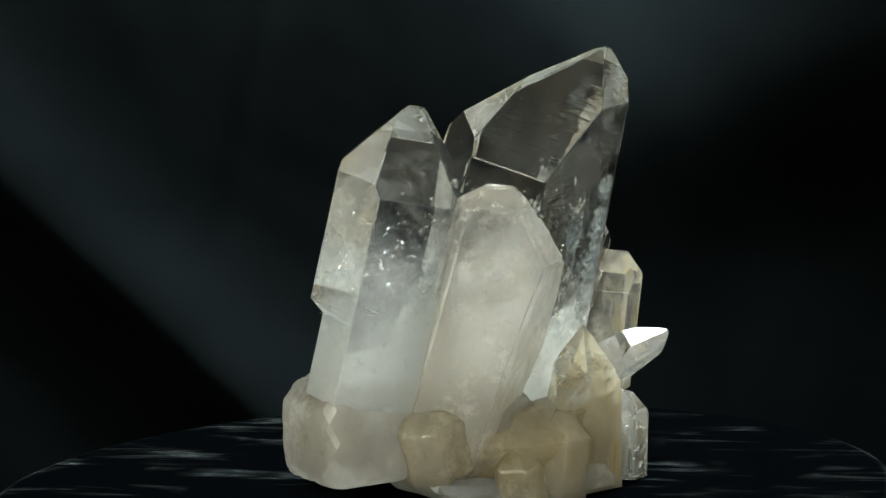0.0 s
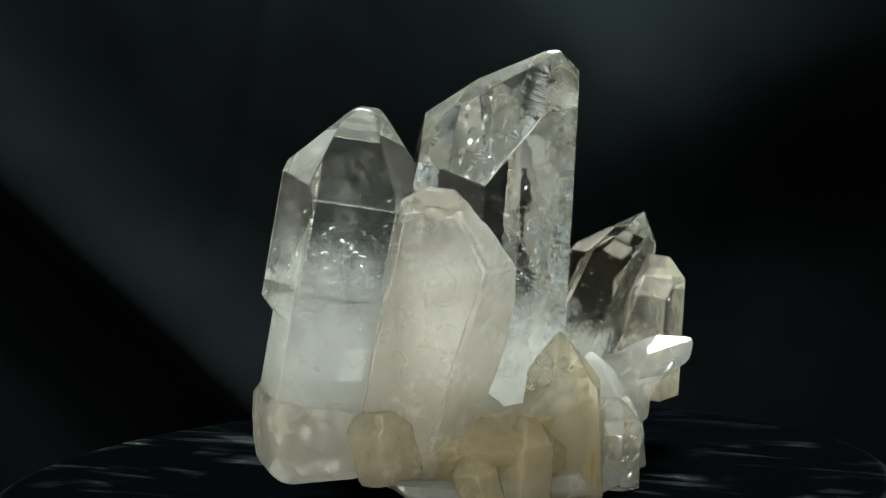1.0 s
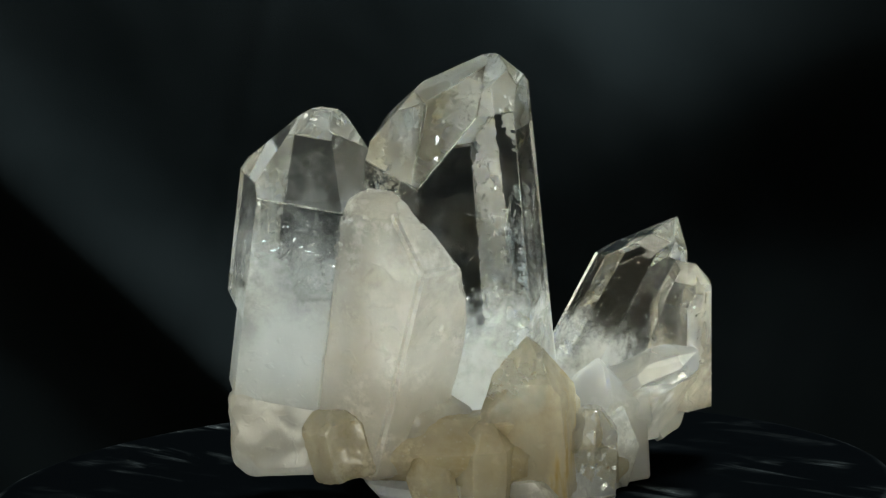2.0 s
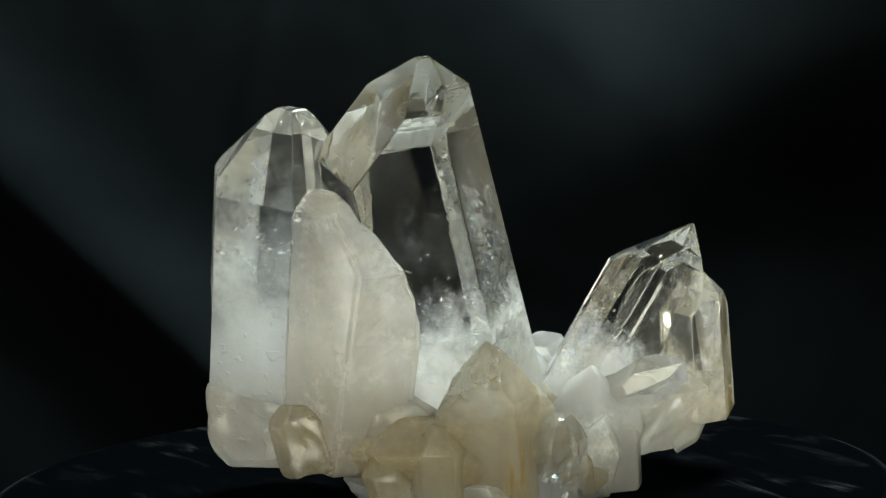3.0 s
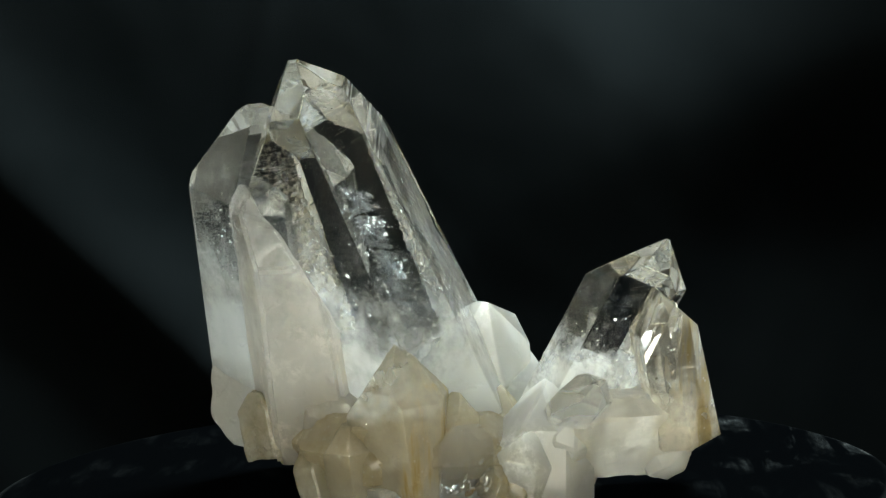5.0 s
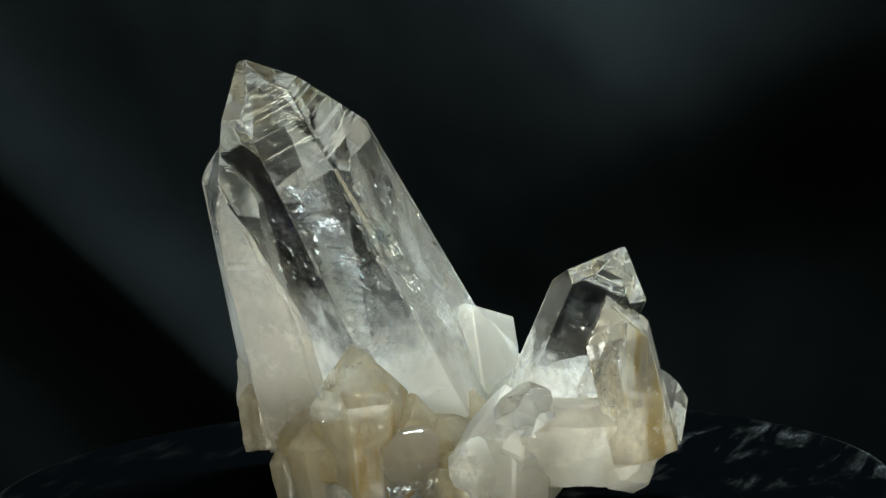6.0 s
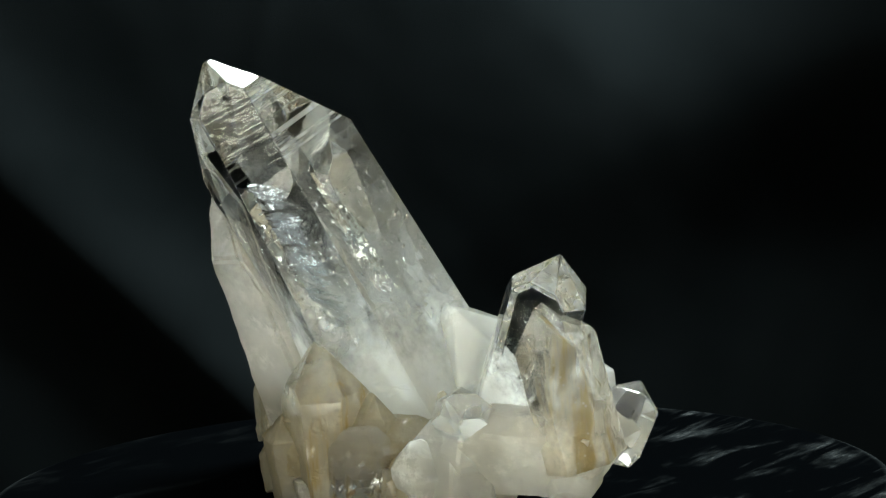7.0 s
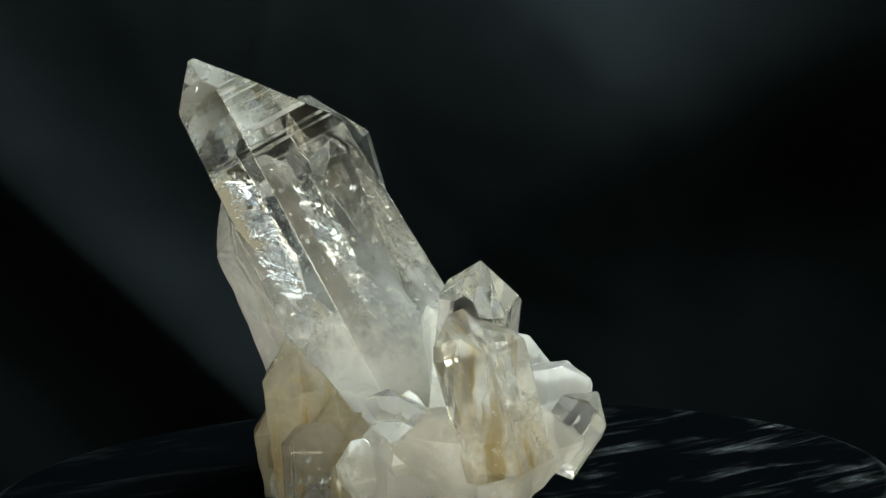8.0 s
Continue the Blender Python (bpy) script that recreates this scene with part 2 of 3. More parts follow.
RUST = plain("iron_rust", (0.16, 0.095, 0.025), 0.8)
CLOTH = cloth_material()
BOARD = disc_material()
WALL = plain("wall_paint", (0.72, 0.69, 0.60), 0.8)
TABLE = plain("black_table_cloth", (0.0008, 0.0008, 0.0008), 1.0)
TABLE.node_tree.nodes["Principled BSDF"].inputs["Specular IOR Level"].default_value = 0.0
CARPET = plain("dark_floor", (0.030, 0.028, 0.026), 0.9)
BLACK = plain("black_plastic", (0.012, 0.012, 0.013), 0.4)


# ---- helpers of this place ----
def part(name, bm, material, parent=None, label=""):
    me = bpy.data.meshes.new(name)
    bm.to_mesh(me)
    bm.free()
    me.materials.append(material)
    ob = new(name, me)
    if parent:
        ob.parent = parent
    return tagged(ob, label)


def slab(size, at=(0, 0, 0)):
    bm = bmesh.new()
    bmesh.ops.create_cube(bm, size=1)
    bmesh.ops.transform(bm, matrix=Matrix.Translation(at) @ Matrix.Diagonal((*size, 1)), verts=bm.verts)
    return bm


# ---- structure: table, cloth, room ----
def backdrop():
    """Black cloth hung behind the table, in soft slanting folds."""
    w, h, nx, nz = 2.2, 1.9, 300, 260
    bm = bmesh.new()
    grid = []
    for j in range(nz + 1):
        row = []
        for i in range(nx + 1):
            x, z = (i / nx - 0.5) * w, (j / nz) * h - 0.60
            d = (x + z) * 0.7071  # across the slanting fold
            fall = 0.024 if d < -0.152 else 0.038
            y = 0.75 - 0.026 * math.exp(-((d + 0.152) / fall) ** 2) + 0.0025 * noise.noise((x * 6, z * 5, 1.0)) + 0.0007 * noise.noise((x * 34 + z * 20, z * 22 - x * 10, 3.0))
            rise = min(max((d + 0.105) / 0.25, 0.0), 1.0)  # slow swell, then a soft drop towards the upper right
            drop = min(max((d - 0.130) / 0.13, 0.0), 1.0)
            e = (x - z) * 0.7071
            fade = math.exp(-((e - 0.02) / (0.105 if e > 0.02 else 0.5)) ** 2)
            y -= 0.042 * fade * (rise * rise * (3 - 2 * rise) - drop * drop * (3 - 2 * drop))
            turn = min(max((x - 0.10) / 0.20, 0.0), 1.0)  # the cloth turns away at one side, more so lower down
            high = min(max((z + 0.03) / 0.15, 0.0), 1.0)
            y += (0.105 - 0.070 * high * high * (3 - 2 * high)) * turn * turn * (3 - 2 * turn)
            y -= 0.0016 * math.exp(-((x + 0.100 - 0.25 * (z - 0.1)) / 0.008) ** 2)  # a thin crease
            row.append(bm.verts.new((x, y, z)))
        grid.append(row)
    for j in range(nz):
        for i in range(nx):
            bm.faces.new((grid[j][i], grid[j][i + 1], grid[j + 1][i + 1], grid[j + 1][i]))
    for f in bm.faces:
        f.smooth = True
    ob = part("backdrop", bm, CLOTH)
    s = ob.modifiers.new("thickness", "SOLIDIFY")
    s.thickness = 0.002
    return tagged(ob, "black matte cloth hung in soft slanting folds", "backdrop", kind="structure")


backdrop()
tagged(part("table", slab((1.4, 0.90, 0.03), (0, -0.20, -0.075)), TABLE), "black cloth-covered table top under the turntable", "table", kind="structure")
tagged(part("wall_north", slab((4.0, 0.1, 3.0), (0, 1.2, 0.7)), WALL), "plain painted room wall", "wall", kind="structure")
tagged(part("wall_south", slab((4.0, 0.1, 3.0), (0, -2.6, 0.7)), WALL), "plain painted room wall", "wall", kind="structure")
tagged(part("wall_east", slab((0.1, 3.9, 3.0), (2.05, -0.70, 0.7)), WALL), "plain painted room wall", "wall", kind="structure")
tagged(part("wall_west", slab((0.1, 3.9, 3.0), (-2.05, -0.70, 0.7)), WALL), "plain painted room wall", "wall", kind="structure")
tagged(part("ceiling", slab((4.2, 4.1, 0.1), (0, -0.7, 2.25)), WALL), "plain painted ceiling", "ceiling", kind="structure")
tagged(part("floor", slab((4.2, 4.1, 0.1), (0, -0.7, -0.85)), CARPET), "dark room floor", "floor", kind="structure")


# ---- turntable ----
def lathe(profile, seg=160):
    bm = bmesh.new()
    rings = []
    for r, z in profile:
        rings.append([bm.verts.new((r * math.cos(2 * math.pi * k / seg), r * math.sin(2 * math.pi * k / seg), z)) for k in range(seg)])
    for a, c in zip(rings, rings[1:]):
        for k in range(seg):
            bm.faces.new((a[k], a[(k + 1) % seg], c[(k + 1) % seg], c[k]))
    bm.faces.new(rings[0][::-1])
    bm.faces.new(rings[-1])
    bmesh.ops.recalc_face_normals(bm, faces=bm.faces)
    return bm


turntable = tagged(new("turntable"), "round black worn wooden turntable board on a low base", "turntable")
R = 0.1906 * U
part("board", lathe([(R - 0.004, -0.014), (R - 0.0008, -0.0125), (R, -0.010), (R, -0.0028), (R - 0.0008, -0.0008), (R - 0.003, 0.0)]), BOARD, turntable)
part("base", lathe([(0.075, -0.060), (0.078, -0.057), (0.078, -0.022), (0.070, -0.014)]), BLACK, turntable, "black plastic turntable base")


# ---- the quartz cluster ----
def crystal_planes(tip, foot, azimuth, slope, sides, tops, cut, lean, down):
    """Faces of a six-sided prism with a six-faced point. sides: each side's distance from the axis; tops: how far each point face
    is moved out; cut: where the point is broken off; lean: each side's lean; down: how far the prism goes on below its foot."""
    tip, foot = Vector(tip), Vector(foot)
    a = (tip - foot).normalized()
    x = Vector((0, 1, 0)).cross(a).normalized()
    y = a.cross(x)
    mid = (tip + foot) / 2
    planes = []
    for k in range(6):
        w = radians(azimuth) + k * math.pi / 3
        r = math.cos(w) * x + math.sin(w) * y
        n = math.cos(radians(lean[k])) * r + math.sin(radians(lean[k])) * a
        planes.append((mid + n * (math.cos(radians(lean[k])) * sides[k]), n))
        n = math.sin(radians(slope)) * r + math.cos(radians(slope)) * a
        planes.append((tip + n * tops[k], n))
    planes.append((tip + a * cut, a))
    planes.append((foot - a * down, -a))
    return mid, planes


def crystal_mesh(shape, chip=0.0004, rounds=1, step=None, worn=0.0):
    """The crystal of that shape, cut from a block face by face, with its edges chipped. step: a side, a height over the foot
    and a depth, for a side that is set back below that height. worn: how far its faces wander, in metres."""
    mid, planes = crystal_planes(*shape)
    bm = bmesh.new()
    bmesh.ops.create_cube(bm, size=0.8)
    bmesh.ops.translate(bm, verts=bm.verts, vec=mid)
    for p, n in planes:
        g = bmesh.ops.bisect_plane(bm, geom=bm.verts[:] + bm.edges[:] + bm.faces[:], plane_co=p, plane_no=n, clear_outer=True, dist=1e-6)
        rim = [e for e in g["geom_cut"] if isinstance(e, bmesh.types.BMEdge)]
        if rim:
            bmesh.ops.holes_fill(bm, edges=rim)
    bmesh.ops.remove_doubles(bm, verts=bm.verts, dist=2e-4)
    if step:
        side, height, depth = step
        base, up = planes[-1][0], -planes[-1][1]
        spot_, out = planes[2 * side]
        for lift in (0.0, -0.0045):
            bmesh.ops.bisect_plane(bm, geom=bm.verts[:] + bm.edges[:] + bm.faces[:], plane_co=base + up * (height + lift), plane_no=up, dist=1e-6)
        for v in bm.verts:
            if (v.co - base).dot(up) < height - 0.004 and abs((v.co - spot_).dot(out)) < 3e-4:
                v.co -= out * depth
    bmesh.ops.recalc_face_normals(bm, faces=bm.faces)
    bmesh.ops.scale(bm, verts=bm.verts, vec=(U, U, U))
    bmesh.ops.bevel(bm, geom=[e for e in bm.edges if e.calc_face_angle(0.0) > 0.06], offset=chip, segments=rounds, affect="EDGES", clamp_overlap=True)
    if worn:
        bmesh.ops.triangulate(bm, faces=bm.faces)
        for _ in range(4):
            bmesh.ops.subdivide_edges(bm, edges=[e for e in bm.edges if e.calc_length() > 0.0024], cuts=1)
            bmesh.ops.triangulate(bm, faces=[f for f in bm.faces if len(f.verts) > 3])
        bm.normal_update()
        for v in bm.verts:
            p = v.co
            v.co = p + v.normal * worn * (1.6 * noise.noise(p * 70) + 0.8 * noise.noise(p * 210) + 0.5 * noise.noise(p * 520))
        bm.normal_update()
        for f in bm.faces:
            f.smooth = True
        for e in bm.edges:
            e.smooth = e.calc_face_angle(0.0) < 0.30
    return bm


def lump_mesh(centre, reach, turn, seed, rough=0.05, edge=16.0, floor=0.0006):
    """A broken lump bounded by 26 faces (6 square, 8 corner, 12 edge ways), each at its own reach from the centre, worn round and rough."""
    ways = [(1, 0, 0), (-1, 0, 0), (0, 1, 0), (0, -1, 0), (0, 0, 1), (0, 0, -1)]
    ways += [(a, b, c) for a in (1, -1) for b in (1, -1) for c in (1, -1)]
    ways += [(a, b, 0) for a in (1, -1) for b in (1, -1)] + [(a, 0, b) for a in (1, -1) for b in (1, -1)] + [(0, a, b) for a in (1, -1) for b in (1, -1)]
    spin = Matrix.Rotation(radians(turn), 3, "Z")
    n = np.array([spin @ Vector(v).normalized() for v in ways])
    if len(reach) == 3:
        reach = np.sqrt((np.array([Vector(v).normalized() for v in ways]) ** 2) @ np.array(reach) ** 2)
        rnd = random.Random(seed)
        reach = reach * np.array([rnd.uniform(0.85, 1.1) for _ in ways])
    bm = bmesh.new()
    bmesh.ops.create_icosphere(bm, subdivisions=5, radius=1)
    d = np.array([v.co.normalized() for v in bm.verts])
    r = (np.maximum(d @ n.T, 0) / np.array(reach)) ** edge
    r = r.sum(1) ** (-1 / edge)
    for v, way, k in zip(bm.verts, d, r):
        w = Vector(way)
        k *= 1 + rough * noise.fractal(w * 2.6 + Vector((seed, 0, 0)), 1.0, 2.0, 5) + 0.4 * rough * abs(noise.noise(w * 7 + Vector((0, seed, 0))))
        p = w * k + Vector(centre)
        p.z = max(p.z, floor)
        v.co = p * U
    bm.normal_update()
    for f in bm.faces:
        f.smooth = True
    for e in bm.edges:
        e.smooth = e.calc_face_angle(0.0) < 0.36
    return bm


def stub_shape(tip, foot, rad, seed, cut=0.0, slope=52):
    """The shape of a small crystal with uneven sides."""
    rnd = random.Random(seed)
    return (tip, foot, rnd.uniform(0, 60), slope, [rad * rnd.uniform(0.85, 1.15) for _ in range(6)],
            [rad * rnd.uniform(-0.15, 0.2) for _ in range(6)], cut, [0] * 6, 0.0)


def simple(tip, foot, rad, seed, cut=0.0, worn=0.0):
    return crystal_mesh(stub_shape(tip, foot, rad, seed, cut), 0.0007, 1, worn=worn)


def inclusions(shape, owner, count, low, high, seed, facing=None, stray=0.3, size=(0.00012, 0.00045), deep=0.002, material=None, name="inclusions", label="silvery fracture films inside the crystal"):
    """Small silvery fracture films inside a crystal, between two heights."""
    rnd = random.Random(seed)
    mid, planes = crystal_planes(*shape)
    span = 0.075
    bm = bmesh.new()
    made = tries = 0
    while made < count and tries < 200000:
        tries += 1
        p = Vector((mid.x + rnd.uniform(-span, span), mid.y + rnd.uniform(-span, span), rnd.triangular(low, high, low + 0.35 * (high - low))))
        if any((p - c).dot(n) > -deep for c, n in planes):
            continue
        if noise.noise(p * 60 + Vector((seed, 0, 0))) < -0.05:
            continue
        jit = Vector((rnd.gauss(0, 1), rnd.gauss(0, 1), rnd.gauss(0, 1)))
        n = (Vector(facing).normalized() + stray * jit).normalized() if facing else jit.normalized()
        u = n.orthogonal().normalized()
        v = n.cross(u)
        r, turn = rnd.uniform(*size), rnd.uniform(0, 6.28)
        ring = []
        for k in range(rnd.choice((4, 5, 5, 6))):
            w = turn + k * 1.2
            q = r * rnd.uniform(0.5, 1.2)
            ring.append(bm.verts.new(p * U + q * (math.cos(w) * u * 1.5 + math.sin(w) * v * 0.8)))
        bm.faces.new(ring)
        made += 1
    ob = part(name, bm, material or FLAKE, owner, label)
    return tagged(ob, kind="stuff")


def veil(owner, centre, along, across, seed, crumple=0.0010, cells=(34, 14), material=None):
    """A crumpled, ragged fracture sheet inside a crystal."""
    rnd = random.Random(seed)
    c, a, b = Vector(centre) * U, Vector(along) * U, Vector(across) * U
    n = a.cross(b).normalized()
    bm = bmesh.new()
    grid = {}
    for i in range(cells[0] + 1):
        for j in range(cells[1] + 1):
            s, t = i / cells[0] - 0.5 + rnd.uniform(-0.012, 0.012), j / cells[1] - 0.5 + rnd.uniform(-0.03, 0.03)
            p = c + a * s + b * t
            grid[i, j] = bm.verts.new(p + n * (crumple * 3 * noise.noise(p * 130) + rnd.gauss(0, crumple * 0.07)))
    for i in range(cells[0]):
        for j in range(cells[1]):
            s, t = (i + 0.5) / cells[0] * 2 - 1, (j + 0.5) / cells[1] * 2 - 1
            if s * s + t * t + 0.9 * noise.noise((s * 3, t * 3, seed)) + rnd.uniform(-0.3, 0.3) > 0.9:
                continue
            q = [grid[i, j], grid[i + 1, j], grid[i + 1, j + 1], grid[i, j + 1]]
            if rnd.random() < 0.5:
                q = q[1:] + q[:1]
            bm.faces.new(q[:3])
            bm.faces.new((q[0], q[2], q[3]))
    bmesh.ops.delete(bm, geom=[v for v in bm.verts if not v.link_faces], context="VERTS")
    bmesh.ops.recalc_face_normals(bm, faces=bm.faces)
    for f in bm.faces:
        f.smooth = True
    return part("fracture_veil", bm, material or FILM, owner, "crumpled silvery fracture sheet inside the crystal")


cluster = tagged(new("quartz_cluster"), "cluster of clear and milky quartz crystals on a yellowish stone base", "crystal cluster")
RUSTY = dict(material=RUST, name="rust_specks", label="brown iron specks in the crystal")
TALL_SHAPE = ((0.0629, -0.0712, 0.1831), (0.0210, 0.0011, 0.0217), 15.4, 50.9, (0.0244, 0.0243, 0.0420, 0.0442, 0.0315, 0.0216),
              (0.0079, 0.0057, -0.0012, 0.0051, -0.0038, 0.0018), -0.0011, (3.8, 2.6, 2.2, 6.3, -0.3, 3.5), 0.002)
tall = part("crystal", crystal_mesh(TALL_SHAPE), TALL, cluster, "tall clear quartz crystal with a slanting point")
veil(tall, (0.0450, -0.0180, 0.1060), (0.0130, -0.0220, 0.0500), (-0.0100, 0.0080, 0.0010), 42, 0.0010)
inclusions(TALL_SHAPE, tall, 700, 0.050, 0.108, 32, size=(0.00012, 0.0006))
top_way, wide = Vector((0.430, 0.430, 0.794)), Vector((-0.160, 0.883, 0.437))
for k in range(17):  # a stair of small bright films behind one long side, each lying like one face of the point
    rnd = random.Random(300 + k)
    way = ((top_way if k < 11 else Vector((0.300, 0.590, 0.750))) + Vector((rnd.gauss(0, 0.05), rnd.gauss(0, 0.05), rnd.gauss(0, 0.05)))).normalized()
    spot_at = Vector((0.0712, -0.0436, 0.1308)).lerp(Vector((0.0604, -0.0175, 0.0707)), (k + rnd.uniform(-0.4, 0.4)) / 16) - Vector((0.973, 0.217, -0.081)) * 0.0045
    veil(tall, spot_at, way.cross(wide).normalized() * rnd.uniform(0.0055, 0.0085), (wide - way * wide.dot(way)).normalized() * rnd.uniform(0.013, 0.020), 50 + k, 0.0004, (7, 20), GLEAM)
inclusions(TALL_SHAPE, tall, 130, 0.085, 0.138, 37, top_way, 0.16, (0.0002, 0.0010))
LEFT_SHAPE = ((-0.0015, -0.0696, 0.1644), (-0.0380, -0.0549, 0.0304), -5.9, 52.6, (0.0256, 0.0256, 0.0215, 0.0228, 0.0305, 0.0269),
              (-0.0008, 0.0030, 0.0009, 0.0022, 0.0058, 0.0002), -0.0028, (0, 0, 0.2, -0.6, -0.1, -0.2), -0.021)
left = part("crystal", crystal_mesh(LEFT_SHAPE, 0.0008, step=(3, 0.037, 0.0060)), LEFT, cluster, "quartz crystal with a chipped point and frosted body")
inclusions(LEFT_SHAPE, left, 50, 0.090, 0.125, 39, (0.25, -0.53, 0.80), 0.22, (0.0002, 0.0010), 0.0006)
inclusions(LEFT_SHAPE, left, 600, 0.078, 0.126, 33, size=(0.00012, 0.0006))
FRONT_SHAPE = ((0.0311, -0.0730, 0.1446), (0.0112, -0.0581, 0.0489), 35.2, 59.7, (0.0309, 0.0046, 0.0132, 0.0227, 0.0163, 0.0250),
               (0.0040, 0, 0.0004, 0.0056, 0.0040, 0.0027), -0.0030, (-4.8, 20.8, 2.9, 4.8, 0.6, -8.4), 0.032)
front = part("crystal", crystal_mesh(FRONT_SHAPE, 0.0012, 2, worn=0.0005), FRONT, cluster, "stout veiled quartz crystal with a worn top")
inclusions(FRONT_SHAPE, front, 150, 0.094, 0.138, 38, (0.25, -0.53, 0.80), 0.20, (0.0003, 0.0013), 0.0006)
inclusions(FRONT_SHAPE, front, 450, 0.080, 0.138, 34, deep=0.0008)
inclusions(FRONT_SHAPE, front, 140, 0.040, 0.092, 62, (0.25, -0.53, 0.80), 0.30, (0.0002, 0.0010), 0.0005)
SIDE_SHAPE = ((0.0746, 0.0785, 0.1069), (0.0439, 0.0475, 0.0302), 43.2, 52.4, (0.0156, 0.0132, 0.0174, 0.0217, 0.0156, 0.0103),
              (0.0021, 0.0007, -0.0013, -0.0012, 0, 0.0012), 0.0020, (0, -1.5, 1.4, 1.4, 1.9, 0), 0.008)
side = part("crystal", crystal_mesh(SIDE_SHAPE), SIDE, cluster, "leaning clear quartz crystal")
inclusions(SIDE_SHAPE, side, 330, 0.040, 0.088, 35, deep=0.0010)
STAINED_SHAPE = ((0.0814, 0.0700, 0.0892), (0.0720, 0.0855, 0.0152), -32.5, 54.6, (0.0129, 0.0133, 0.0140, 0.0212, 0.0143, 0.0103),
                 (0.0032, 0.0044, 0, 0.0065, 0, -0.0022), 0.0, (0.4, 0.2, 1.2, -3.8, 0, 0.5), -0.010)
stained = part("crystal", crystal_mesh(STAINED_SHAPE), SMOKY, cluster, "clear quartz crystal with brown iron stains")
inclusions(STAINED_SHAPE, stained, 50, 0.030, 0.078, 47, size=(0.0001, 0.0006), deep=0.0010, **RUSTY)
inclusions(STAINED_SHAPE, stained, 70, 0.045, 0.080, 36)
YELLOW_SHAPE = ((0.0596, -0.0273, 0.0693), (0.0537, -0.0239, 0.0010), 8.4, 53.7, (0.0182, 0.0172, 0.0192, 0.0114, 0.0225, 0.0147),
                (0.0007, 0.0016, -0.0014, -0.0002, 0.0013, 0.0018), 0.0010, (4.6, 0, -0.5, 1.1, 1.8, -0.2), 0.0)
yellow = part("crystal", crystal_mesh(YELLOW_SHAPE, 0.0010, 2, worn=0.0004), YELLOW, cluster, "yellowish stubby quartz crystal")
inclusions(YELLOW_SHAPE, yellow, 90, 0.020, 0.062, 43, size=(0.0002, 0.0011), deep=0.0005, **RUSTY)
inclusions(YELLOW_SHAPE, yellow, 70, 0.030, 0.066, 48, size=(0.0002, 0.0010), deep=0.0008)
part("crystal", crystal_mesh(((0.1013, 0.0395, 0.0546), (0.0495, 0.0408, 0.0242), 35.2, 60.0, (0.0078, 0.0108, 0.0102, 0.0094, 0.0129, 0.0087),
     (0.0049, 0.0019, 0.0019, -0.0002, 0.0001, 0.0010), 0.0008, (-2.4, 2.6, 4.6, 1.1, -0.9, 8.0), 0.0)), CLEAR, cluster, "small clear quartz point lying outward")
part("crystal", crystal_mesh(((0.0221, 0.0950, 0.0488), (0.0603, 0.0859, 0.0144), 6.2, 50.8, (0.0103, 0.0100, 0.0106, 0.0103, 0.0103, 0.0103),
     (0, 0, 0, 0, 0, 0.0007), 0.0, (0,) * 6, -0.017)), CLEAR, cluster, "small clear quartz point with yellow specks")
part("crystal", simple((-0.0444, 0.0321, 0.0440), (-0.0162, -0.0080, 0.0560), 0.0095, 8, 0.0, worn=0.0002), MILKY, cluster, "milky quartz point lying outward")
part("crystal", simple((0.0010, 0.0815, 0.0450), (0.0087, 0.0500, 0.0400), 0.0125, 61, -0.003, worn=0.0003), MILKY, cluster, "milky quartz wedge beside the stained crystal")
part("crystal", simple((-0.005, -0.0744, 0.050), (0.000, -0.070, 0.016), 0.0125, 3, -0.006, worn=0.0008), TAWNY, cluster, "tawny stub crystal with a worn top")
AMBER_SHAPE = stub_shape((0.060, -0.0064, 0.050), (0.058, -0.008, 0.001), 0.011, 4)
amber = part("crystal", crystal_mesh(AMBER_SHAPE, 0.0007), TAWNY, cluster, "small yellow-brown quartz point")
inclusions(AMBER_SHAPE, amber, 50, 0.012, 0.036, 44, size=(0.0004, 0.0017), deep=0.0008, **RUSTY)
COLUMN_SHAPE = stub_shape((0.0765, -0.0050, 0.0440), (0.0740, -0.006, 0.001), 0.011, 9, -0.007)
column = part("crystal", crystal_mesh(COLUMN_SHAPE, 0.0006), CLEAR, cluster, "small clear quartz column")
inclusions(COLUMN_SHAPE, column, 60, 0.004, 0.030, 45, size=(0.0003, 0.0012), deep=0.0008)
inclusions(COLUMN_SHAPE, column, 16, 0.010, 0.030, 46, size=(0.0004, 0.0014), deep=0.0008, **RUSTY)
part("crystal", simple((0.0614, 0.0292, 0.052), (0.064, 0.027, 0.000), 0.0175, 5), MILKY, cluster, "milky quartz point with a bright face")
part("crystal", simple((0.0403, 0.0178, 0.0465), (0.043, 0.016, 0.002), 0.010, 6), TAWNY, cluster)
part("crystal", simple((0.0780, 0.0200, 0.0350), (0.066, 0.019, 0.000), 0.0105, 10, 0.0), FROST, cluster, "small milky quartz point")
part("crystal", simple((0.0800, 0.0400, 0.0400), (0.060, 0.032, 0.008), 0.0085, 33), MILKY, cluster, "small milky quartz point")
part("crystal", simple((0.081, 0.008, 0.022), (0.060, 0.006, 0.001), 0.012, 22, -0.004, worn=0.0004), TAWNY, cluster, "small yellow-brown quartz point")
part("crystal", simple((0.074, 0.048, 0.026), (0.055, 0.036, 0.010), 0.012, 23, -0.003, worn=0.0004), CREAM, cluster, "cream quartz stub under the leaning crystals")
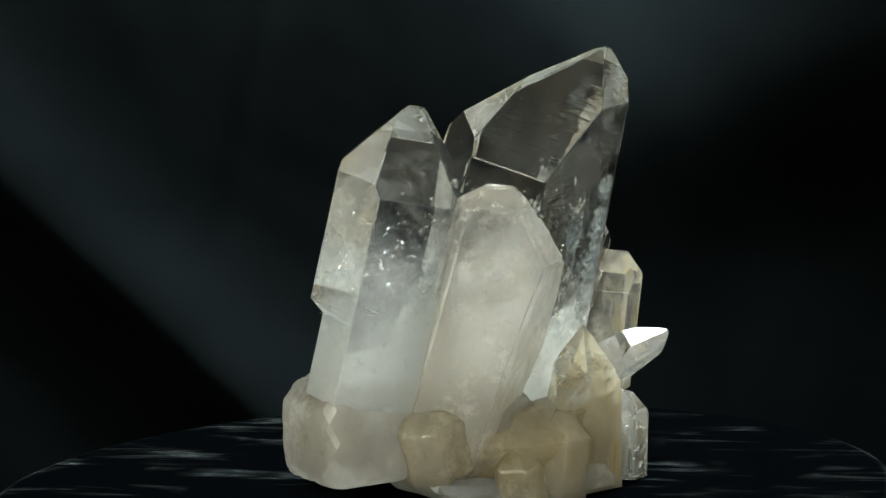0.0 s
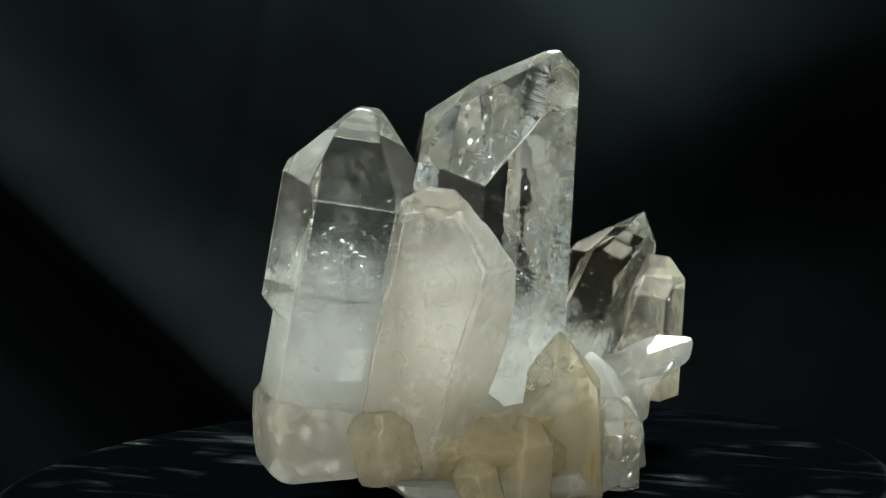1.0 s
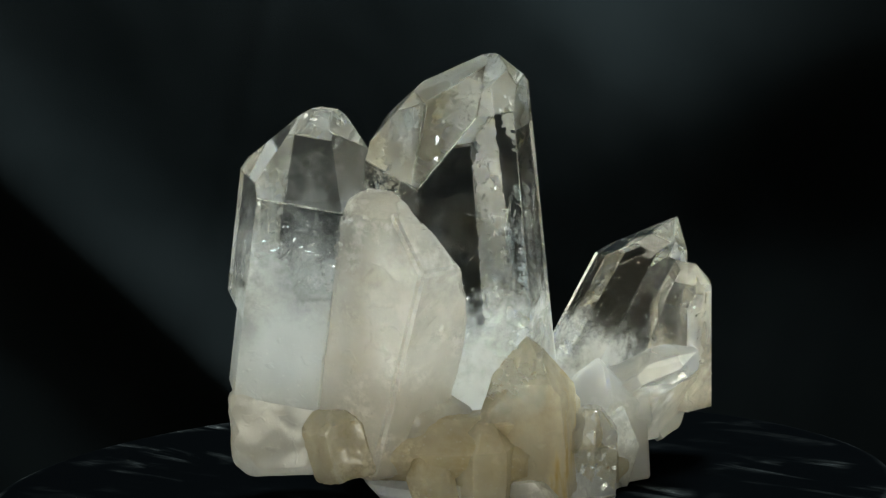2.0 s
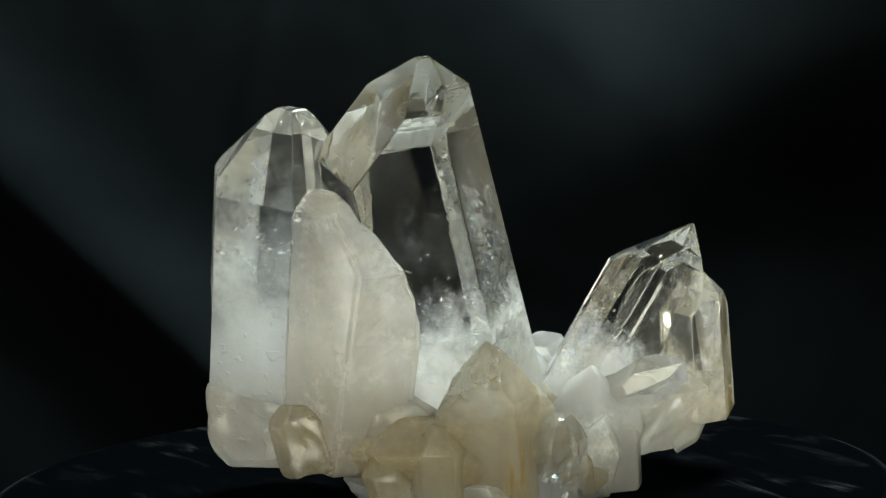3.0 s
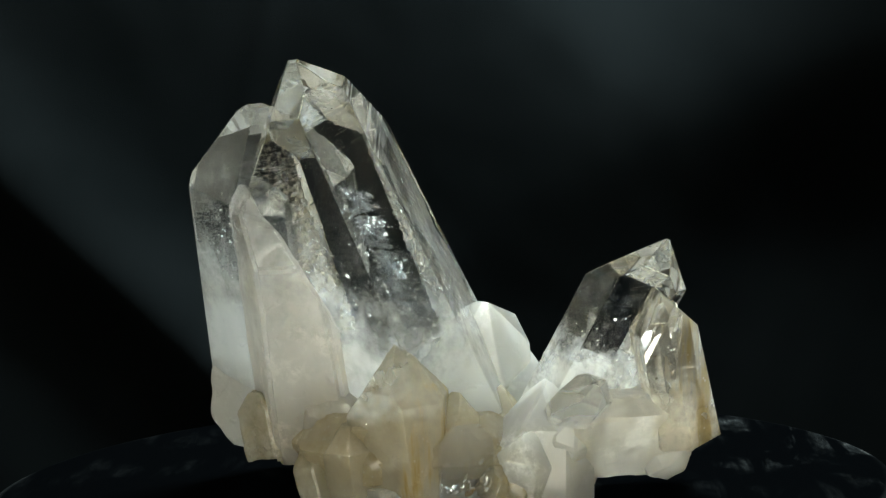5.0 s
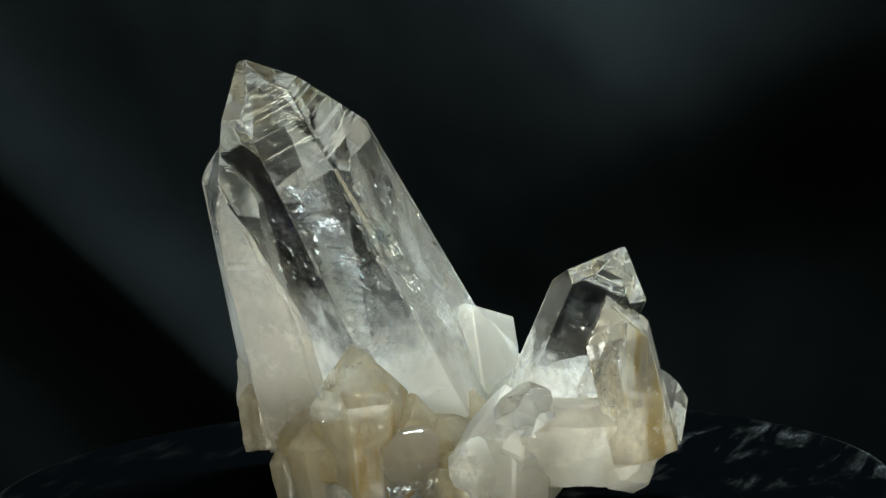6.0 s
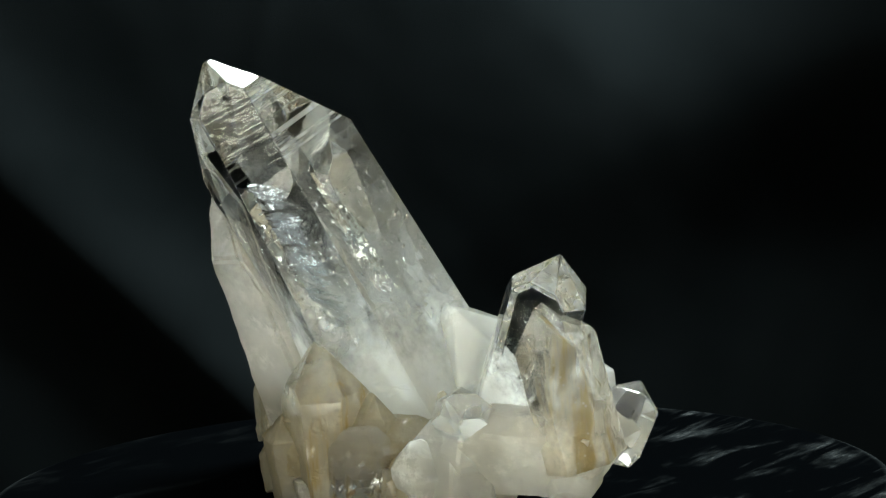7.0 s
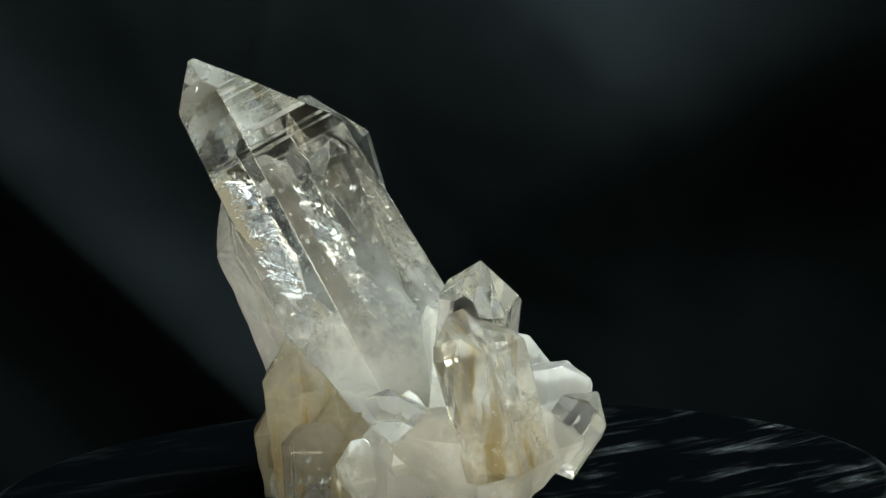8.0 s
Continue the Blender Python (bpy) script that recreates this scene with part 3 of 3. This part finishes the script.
part("crystal", simple((0.050, -0.046, 0.042), (0.046, -0.042, 0.001), 0.011, 21, -0.005, worn=0.0005), YELLOW, cluster, "yellowish stub crystal with stained foot")
part("crystal", crystal_mesh(((0.0251, 0.0153, 0.0793), (-0.0067, 0.0178, 0.0341), -23.6, 48.6, (0.0208, 0.0232, 0.0167, 0.0208, 0.0208, 0.0208),
     (0.0, 0.0014, 0.0014, -0.0005, 0.0004, 0.0), 0.0, (0, -2.4, -11.4, 0, 0, 0), 0.0)), FROST, cluster, "milky quartz crystal grown against the tall one")
part("crystal", simple((0.018, 0.034, 0.058), (0.022, 0.028, 0.020), 0.011, 12, -0.001), FROST, cluster, "short milky quartz point")
part("crystal", simple((0.0760, 0.0890, 0.0270), (0.062, 0.074, 0.016), 0.0105, 28, -0.002, worn=0.0003), MILKY, cluster, "milky quartz stub under the leaning crystals")
part("lump", lump_mesh((-0.0350, -0.0550, 0.0350), (0.0320, 0.0243, 0.0300, 0.0286, 0.0200, 0.0196, 0.0290, 0.0307, 0.0290, 0.0328, 0.0275, 0.0302, 0.0361, 0.0328,
     0.0310, 0.0310, 0.0255, 0.0350, 0.0310, 0.0310, 0.0268, 0.0272, 0.0300, 0.0300, 0.0300, 0.0311), 30, 12, 0.03, 50), LOBE, cluster, "rounded milky quartz lump")
part("lump", lump_mesh((0.0600, 0.0650, 0.0340), (0.0365, 0.0350, 0.0451, 0.0350, 0.0110, 0.0240, 0.0240, 0.0278, 0.0240, 0.0203, 0.0240, 0.0323, 0.0250, 0.0323,
     0.0355, 0.0350, 0.0350, 0.0350, 0.0270, 0.0297, 0.0250, 0.0308, 0.0250, 0.0292, 0.0250, 0.0308), 45, 13, 0.035, 44), CREAM, cluster, "rounded milky quartz lump")
part("lump", lump_mesh((0.008, -0.044, 0.030), (0.032, 0.022, 0.022), 10, 15, 0.035, 44), LOBE, cluster, "rounded milky quartz lump")
part("lump", lump_mesh((0.054, 0.018, 0.012), (0.027, 0.029, 0.016), 25, 14, 0.04, 42), WARM, cluster, "rounded yellowish quartz lump")
part("matrix", lump_mesh((0.023, -0.016, 0.0255), (0.053, 0.053, 0.0135), 15, 11, 0.06, 44), WARM, cluster, "rough yellowish quartz base")
part("crystal", simple((0.0280, -0.0600, 0.0290), (0.0330, -0.0540, 0.0020), 0.0090, 51, -0.004, worn=0.0004), TAWNY, cluster, "tawny quartz stub at the foot of the cluster")
part("foot", lump_mesh((0.030, -0.006, 0.005), (0.056, 0.050, 0.0080), 35, 17, 0.03, 60), FROST, cluster, "pale flat foot of the quartz base")


# ---- motion of the table and what stands on it ----
def motions():
    rows = [(t, pose(0, 0, 0, 0, 0, -a)) for t, a in TURN]
    walk(turntable, rows)
    walk(cluster, rows)


motions()
